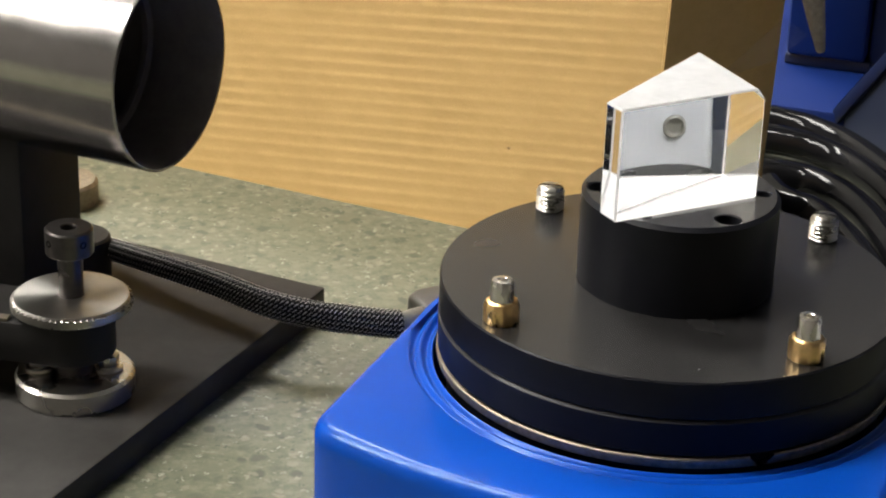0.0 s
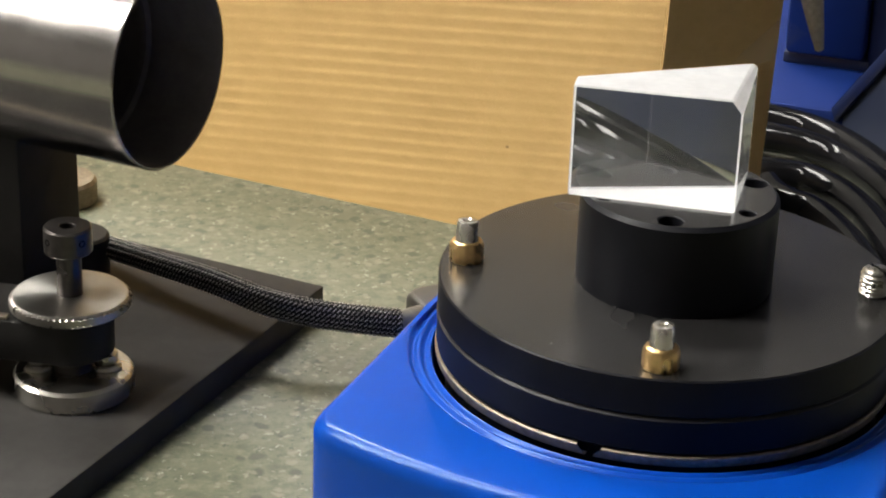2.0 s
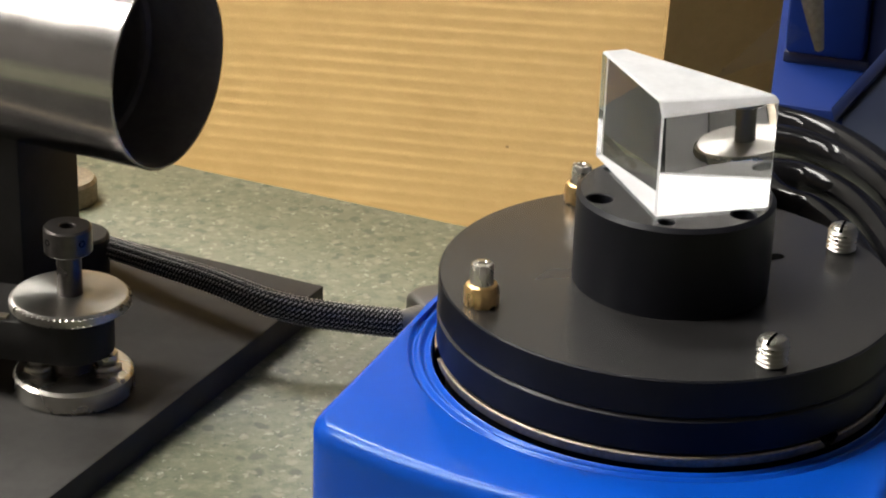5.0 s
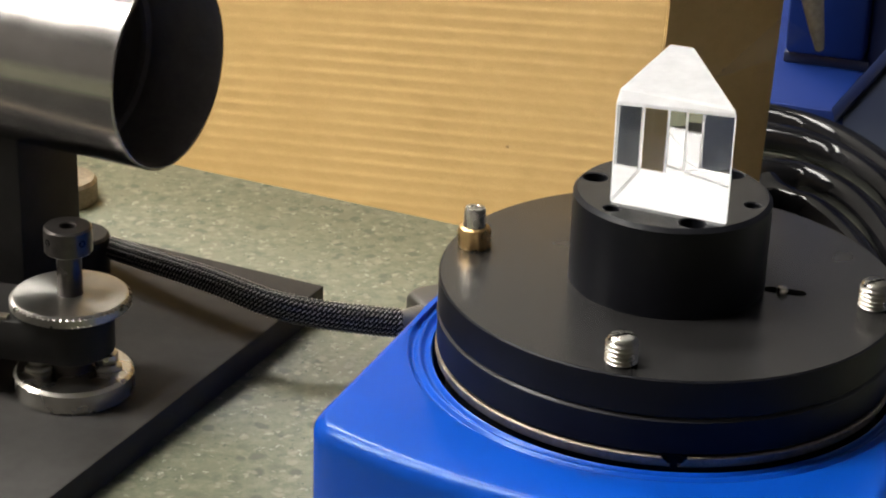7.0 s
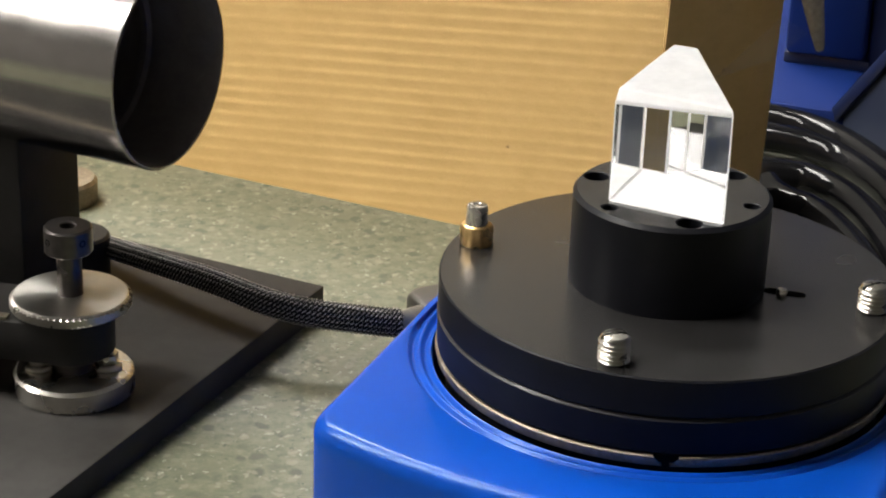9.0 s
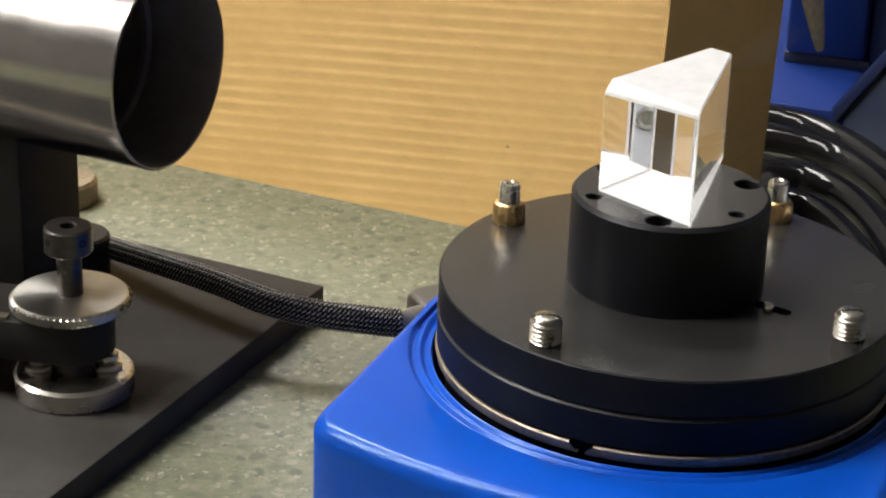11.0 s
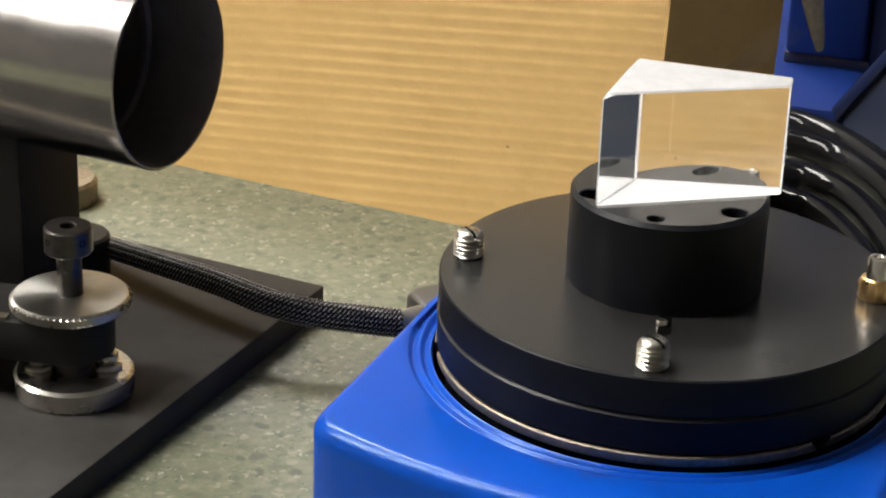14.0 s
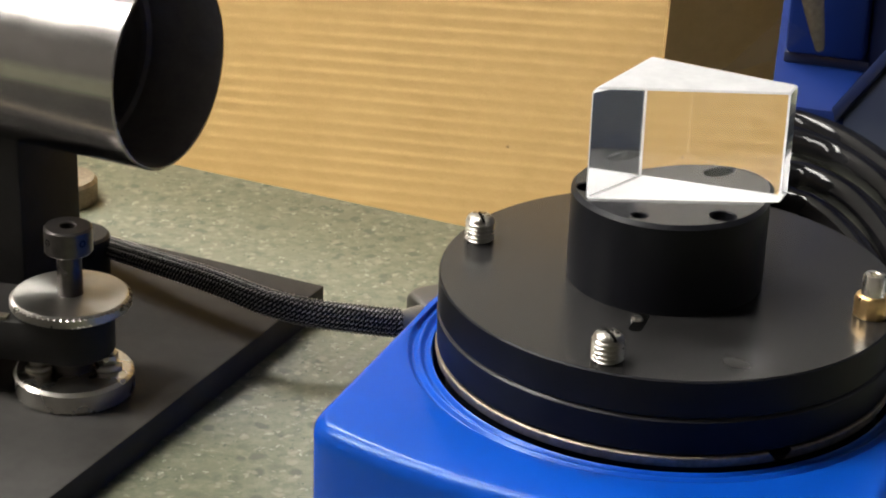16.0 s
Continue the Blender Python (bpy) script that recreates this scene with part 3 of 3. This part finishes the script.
def set_screw(parent, deg, slot):
    """A slotted, threaded stud with a rounded top."""
    r, pitch = 0.00335, 0.00100
    prof = [(r - 0.0004, -0.001)]
    z = 0.0
    while z < 0.0049:
        prof += [(r - 0.00072, z), (r - 0.00012, z + 0.00040), (r, z + 0.00050), (r - 0.00012, z + 0.00060)]
        z += pitch
    prof += [(r - 0.00045, z), (r - 0.0003, z + 0.0002), (r - 0.0004, z + 0.0004), (r - 0.0008, z + 0.0008), (r - 0.0014, z + 0.0010), (0.0008, z + 0.0011), (0, z + 0.0011)]
    bm = lathe(prof, 40)
    # slot across the top
    zs = z + 0.0001
    for x in (-0.00034, -0.00029, 0.00029, 0.00034):
        bmesh.ops.bisect_plane(bm, geom=bm.verts[:] + bm.edges[:] + bm.faces[:], plane_co=(x, 0, 0), plane_no=(1, 0, 0))
    for v in bm.verts:
        if v.co.z > zs and abs(v.co.x) < 0.00031:
            v.co.z = zs
    bm.normal_update()
    # slot floor and walls coloured black, for shade the bare metal lacks
    for f in bm.faces:
        c = f.calc_center_median()
        f.material_index = 1 if c.z > zs - 1e-6 and abs(c.x) < 0.00033 else 0
    ob = part("set_screw", bm, [SCREW, RECESS_SHADE], parent, "slotted steel set screw", sharp=25)
    ob.matrix_basis = pose(0.0443 * math.cos(radians(deg)), 0.0443 * math.sin(radians(deg)), 0, 0, 0, deg + slot)
    return ob


def brass_post(parent, deg):
    def flute(k, i):
        return 0.00010 * math.cos(2 * math.pi * i * 12 / 72) if k in (2, 3) else 0
    bm = lathe([(0.0030, -0.001), (0.0035, 0.0), (0.0037, 0.0003), (0.0037, 0.0038), (0.0033, 0.0046), (0.0024, 0.0049)], 72, flute)
    base = part("brass_post", bm, BRASS, parent, "fluted brass post with a steel pin")
    base.matrix_basis = pose(0.0443 * math.cos(radians(deg)), 0.0443 * math.sin(radians(deg)), 0, 0, 0, deg)
    part("pin", lathe([(0.0026, 0.0047), (0.0025, 0.0052), (0.00235, 0.0088), (0.0021, 0.0093), (0.0012, 0.0094), (0.0010, 0.0092), (0.0010, 0.0078), (0, 0.0078)], 48), STEEL, base, "hollow steel pin")
    return base


def build_turntable():
    thing = empty("turntable", pose(0, 0, DISC_TOP))
    # top plate, left whole; its slot is a black piece added further down
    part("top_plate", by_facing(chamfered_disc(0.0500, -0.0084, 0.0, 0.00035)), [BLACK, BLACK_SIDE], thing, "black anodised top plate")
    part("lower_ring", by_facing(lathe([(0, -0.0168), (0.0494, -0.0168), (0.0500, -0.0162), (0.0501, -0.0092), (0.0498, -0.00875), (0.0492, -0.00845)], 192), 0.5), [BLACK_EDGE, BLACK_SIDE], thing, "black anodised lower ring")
    # worn lip, broken by three countersunk notches
    for k in range(3):
        lip = bmesh.new()
        a0, a1 = radians(-74.5 + 120 * k), radians(-74.5 + 120 * (k + 1))
        rows = []
        for r, z, g in ((0.0490, -0.0169, 3.0), (0.0500, -0.0169, 3.0), (0.0503, -0.0172, 2.9), (0.0503, -0.0180, 1.9), (0.0500, -0.0192, 0.9), (0.0485, -0.0192, 0.9)):
            g = radians(g)
            rows.append([lip.verts.new((r * math.cos(a), r * math.sin(a), z)) for a in [a0 + g + (a1 - a0 - 2 * g) * i / 60 for i in range(61)]])
        for a, b in zip(rows, rows[1:]):
            for i in range(60):
                lip.faces.new((a[i], a[i + 1], b[i + 1], b[i]))
        part("lip", lip, ALU, thing, "worn bare metal lip")
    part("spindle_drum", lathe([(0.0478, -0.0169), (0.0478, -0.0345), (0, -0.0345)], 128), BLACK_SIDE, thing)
    # hub with six bores
    hub = bmesh.new()
    R, z1 = 0.0213, HUB_TOP - DISC_TOP
    off = (0.0011, 0.00035)      # the hub sits a little off the axis
    lathe([(0, 0.0), (R, 0.0), (R, z1 - 0.0009), (R - 0.0009, z1)], 128, bm=hub, at=off)
    rim = [v for v in hub.verts if abs(v.co.z - z1) < 1e-6]
    rim.sort(key=lambda v: math.atan2(v.co.y - off[1], v.co.x - off[0]))
    edges = [hub.edges.get((rim[i], rim[(i + 1) % len(rim)])) for i in range(len(rim))]
    for k in range(6):
        big = k % 2 == 0
        a, rr, rb, dp = radians(-64.5 + 60 * k), 0.0175, 0.0027 if big else 0.0017, 0.006
        cx, cy = off[0] + rr * math.cos(a), off[1] + rr * math.sin(a)
        lev = []
        for r2, zz in ((rb + 0.00025, z1), (rb, z1 - 0.00025), (rb, z1 - dp)):
            lev.append([hub.verts.new((cx + r2 * math.cos(2 * math.pi * i / 28), cy + r2 * math.sin(2 * math.pi * i / 28), zz)) for i in range(28)])
        for p, q in zip(lev, lev[1:]):
            for i in range(28):
                hub.faces.new((p[i], p[(i + 1) % 28], q[(i + 1) % 28], q[i]))
        hub.faces.new(lev[-1])
        edges += [hub.edges.get((lev[0][i], lev[0][(i + 1) % 28])) for i in range(28)]
    bmesh.ops.triangle_fill(hub, use_beauty=True, use_dissolve=False, edges=edges)
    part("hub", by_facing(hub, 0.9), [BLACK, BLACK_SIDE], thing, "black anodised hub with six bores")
    for d, slot in ((121.2, -44), (30.3, 37)):
        set_screw(thing, d, slot)
    for d in (-149.5, -59.6):
        brass_post(thing, d)
    # no pocket is cut: a flush black piece holds the slot's shade
    slot = [turned(x, y, 123.5) for x, y in [(0.0285 + 0.0014 * math.cos(radians(a)), 0.0014 * math.sin(radians(a))) for a in range(-90, 91, 15)]
            + [(0.0222 + 0.0014 * math.cos(radians(a)), 0.0014 * math.sin(radians(a))) for a in range(90, 271, 15)]]
    part("slot", extrude_outline(slot, -0.002, 0.0001), RECESS_SHADE, thing, "black piece painted as the shaded adjusting slot")
    p = part("slot_screw", lathe([(0.0013, 0.0), (0.0013, 0.0007), (0.0010, 0.0012), (0, 0.0013)], 24), STEEL, thing, "small steel screw in the slot")
    p.matrix_basis = pose(*(0.0249 * c for c in (math.cos(radians(122)), math.sin(radians(122)))), 0)
    tagged(thing, "black anodised turntable with hub, screws and brass posts", "turntable")
    return thing


def build_prism():
    pts = [(0.0167, -0.0035), (0.0063, 0.0201), (-0.0180, -0.0132), (-0.0153, -0.0183)]
    bm = extrude_outline(pts, 0.0, 0.0248)
    for v in bm.verts:
        if v.co.z > 0.01:        # the ends are not quite parallel
            v.co.z += 0.0075 * (v.co.x * 0.76 + v.co.y * 0.65)
    # a wedge-shaped ground bevel along one upper edge, wide at the square corner
    a, b = Vector((*pts[0], 0.0248)), Vector((*pts[1], 0.0248))
    out = Vector((b.y - a.y, a.x - b.x, 0)).normalized()
    p1, p2, p3 = a - out * 0.0021, a - Vector((0, 0, 0.0026)), b - Vector((0, 0, 0.0009))
    no = (p2 - p1).cross(p3 - p1).normalized()
    no = no if no.z > 0 else -no
    cut = bmesh.ops.bisect_plane(bm, geom=bm.verts[:] + bm.edges[:] + bm.faces[:], plane_co=p1, plane_no=no, clear_outer=True)
    bmesh.ops.edgeloop_fill(bm, edges=[e for e in cut["geom_cut"] if isinstance(e, bmesh.types.BMEdge)])
    bmesh.ops.recalc_face_normals(bm, faces=bm.faces)
    bmesh.ops.bevel(bm, geom=bm.edges[:], offset=0.00038, segments=1, profile=0.5, affect="EDGES")
    normals = []
    for (x0, y0), (x1, y1) in zip(pts, pts[1:] + pts[:1]):
        d = Vector((y1 - y0, x0 - x1, 0)).normalized()
        normals += [d, -d]
    bmesh.ops.recalc_face_normals(bm, faces=bm.faces)
    for f in bm.faces:
        f.material_index = 0 if any(f.normal.dot(n) > 0.999 for n in normals) else 1
    ob = part("glass_prism", bm, [GLASS, FROST], sharp=5)
    ob.matrix_world = pose(0, 0, HUB_TOP + 0.00005)
    ob.visible_shadow = False
    return tagged(ob, "clear glass prism with white ground faces on the hub", "prism")


build_stage()
turntable = build_turntable()
prism = build_prism()


# ---- behind: blue instrument, black cables, pointed stick ----
def build_instrument():
    thing = empty("blue_instrument", pose(0.0799, 0.2684, 0, 0, 0, -21))
    part("base", slab(-0.060, -0.040, 0.0, 0.032, 0.12, 0.008, 0.002), BLUE_FAR, thing, "blue painted base")
    # Solid strip: the gap's shade is put in as a navy colour.
    part("gap_strip", slab(-0.001, 0.0025, 0.0081, 0.0280, 0.09, 0.0118, 0.0006), NAVY, thing, "navy strip in place of the shaded gap under the upright")
    part("upright", slab(-0.0005, 0.0, 0.0120, 0.0265, 0.09, 0.180, 0.002), BLUE_FAR, thing, "deep blue upright housing")
    part("side_block", slab(0.0269, 0.004, 0.0083, 0.116, 0.09, 0.180, 0.002), NAVY, thing, "dark navy side block")
    tagged(thing, "deep blue instrument housing standing behind the stage", "instrument")
    # console with a sloping front edge
    con = empty("console", pose(0.0860, 0.2300, 0, 0, 0, -62.0))

    def side(points, y0, y1):
        bm = extrude_outline(points, y0, y1, 0.0012)
        bmesh.ops.rotate(bm, verts=bm.verts, matrix=Euler((radians(90), 0, 0)).to_matrix())
        return bm

    k = 0.80                     # run over rise of the sloping edge
    x0 = -0.0015 * k
    part("side_panel", side([(x0, 0.0), (0.36, 0.0), (0.36, 0.34), (x0 + 0.34 * k, 0.34)], -0.10, 0.0), SLATE, con, "slate grey side panel")
    part("bezel", side([(x0, 0.0), (x0 + 0.006, 0.0), (x0 + 0.006 + 0.34 * k, 0.34), (x0 + 0.34 * k, 0.34)], 0.0002, 0.002), NAVY_EDGE, con, "dark blue sloping edge trim")
    tagged(con, "slate and navy sloped console beside the stage", "console")


def build_supply():
    """A pale box on the bench beside the console."""
    thing = empty("supply_box", pose(0.185, -0.020, 0, 0, 0, 4))
    part("case", slab(0, -0.018, 0.002, 0.12, 0.058, 0.060, 0.003, 3), PALE_BOX, thing, "pale grey painted case")
    part("side_deck", slab(0.002, -0.060, 0.002, 0.118, -0.0182, 0.029, 0.003, 3), WHITE_DECK, thing, "lower white deck")
    o = part("socket", lathe([(0.0036, 0.0), (0.0036, 0.0012), (0.0030, 0.0016), (0.0024, 0.0014), (0.0022, 0.0004), (0, 0.0004)], 40), SHRINK, thing, "round grey socket")
    o.matrix_basis = pose(0, 0.046, 0.0195, 0, -90, 0)
    for x in (0.012, 0.108):
        for y in (-0.048, 0.046):
            f = part("foot", lathe([(0, 0), (0.005, 0), (0.005, 0.002), (0, 0.002)], 20), POST, thing)
            f.matrix_basis = pose(x, y, 0)
    tagged(thing, "pale grey supply box with a round grey socket", "supply box")


def build_black_cables():
    for pts in ([(0.0150, 0.2480, 0.0050), (0.0480, 0.2320, 0.0050), (0.0668, 0.2225, 0.0050), (0.0733, 0.2185, 0.0050), (0.0796, 0.2125, 0.0050), (0.0876, 0.1995, 0.0050),
                 (0.0944, 0.1775, 0.0050), (0.1010, 0.1440, 0.0050), (0.1030, 0.0800, 0.0050), (0.1030, -0.0050, 0.0050)],
                [(0.0120, 0.2280, 0.0050), (0.0480, 0.2090, 0.0060), (0.0624, 0.2014, 0.0065), (0.0690, 0.1982, 0.0065), (0.0754, 0.1943, 0.0060), (0.0834, 0.1852, 0.0050),
                 (0.0900, 0.1643, 0.0050), (0.0930, 0.1333, 0.0050), (0.0930, 0.0800, 0.0050), (0.0925, -0.0050, 0.0050)],
                [(0.0180, 0.2050, 0.0050), (0.0460, 0.1800, 0.0050), (0.0561, 0.1753, 0.0050), (0.0643, 0.1728, 0.0050), (0.0703, 0.1685, 0.0050), (0.0775, 0.1559, 0.0050),
                 (0.0818, 0.1338, 0.0050), (0.0828, 0.1039, 0.0050), (0.0825, 0.0600, 0.0050), (0.0820, -0.0140, 0.0050)],
                [(0.0555, 0.1640, 0.0050), (0.0570, 0.1560, 0.0050), (0.0605, 0.1500, 0.0050), (0.0655, 0.1443, 0.0050), (0.0700, 0.1286, 0.0050),
                 (0.0722, 0.1111, 0.0050), (0.0728, 0.0822, 0.0050), (0.0722, 0.0400, 0.0050), (0.0710, -0.0530, 0.0050)]):
        ob = part("power_cable", sweep(pts, 0.0047, 28, 14), RUBBER)
        tagged(ob, "thick glossy black cable curving round the stage", "cable", "black cables behind the stage")


def build_stick():
    bm = lathe([(0, 0), (0.0010, 0.0002), (0.0013, 0.0006), (0.0022, 0.007), (0.0031, 0.015), (0.0036, 0.050), (0.0036, 0.120), (0, 0.121)], 24)
    ob = part("wooden_stick", bm, TIP, tape_holder())
    ob.matrix_basis = pose(0.0636, 0.150, 0.0522, 0, -13.5, 0)


def tape_holder():
    thing = empty("clamp_arm", pose(0, 0, 0))
    part("cross_bar", slab(-0.05, 0.146, 0.168, 0.20, 0.154, 0.174, 0.001), DARK_STEEL, thing)
    part("upright_rod", lathe([(0.004, 0.0), (0.004, 0.30), (0, 0.30)], 32, at=(0.19, 0.162)), DARK_STEEL, thing)
    tagged(thing, "pale pointed stick hanging from a clamp arm", "clamp")
    return thing


build_instrument()
build_supply()
build_black_cables()
build_stick()


def motions():
    turn = [(0.0, 0.0), (0.5, -9.8), (1.0, -20.0), (1.5, -30.0), (2.0, -40.2), (2.5, -50.2), (3.0, -60.4), (3.5, -70.3), (4.0, -80.5), (5.0, -100.4), (6.0, -120.2),
            (6.5, -130.1), (6.9, -138.3), (7.0, -140.4), (7.1, -142.3), (7.2, -142.37), (9.9, -142.37), (10.0, -142.5), (10.1, -144.1), (10.5, -152.2), (11.0, -162.3), (11.5, -172.4), (12.0, -182.6),
            (12.5, -192.6), (13.0, -203.0), (13.5, -213.0), (14.0, -223.2), (14.5, -233.0), (14.6, -234.8), (14.7, -235.07), (16.0, -235.07)]
    walk(turntable, [(t, pose(0, 0, DISC_TOP, 0, 0, a)) for t, a in turn])
    walk(prism, [(t, pose(0, 0, HUB_TOP + 0.00005, 0, 0, a)) for t, a in turn])


motions()
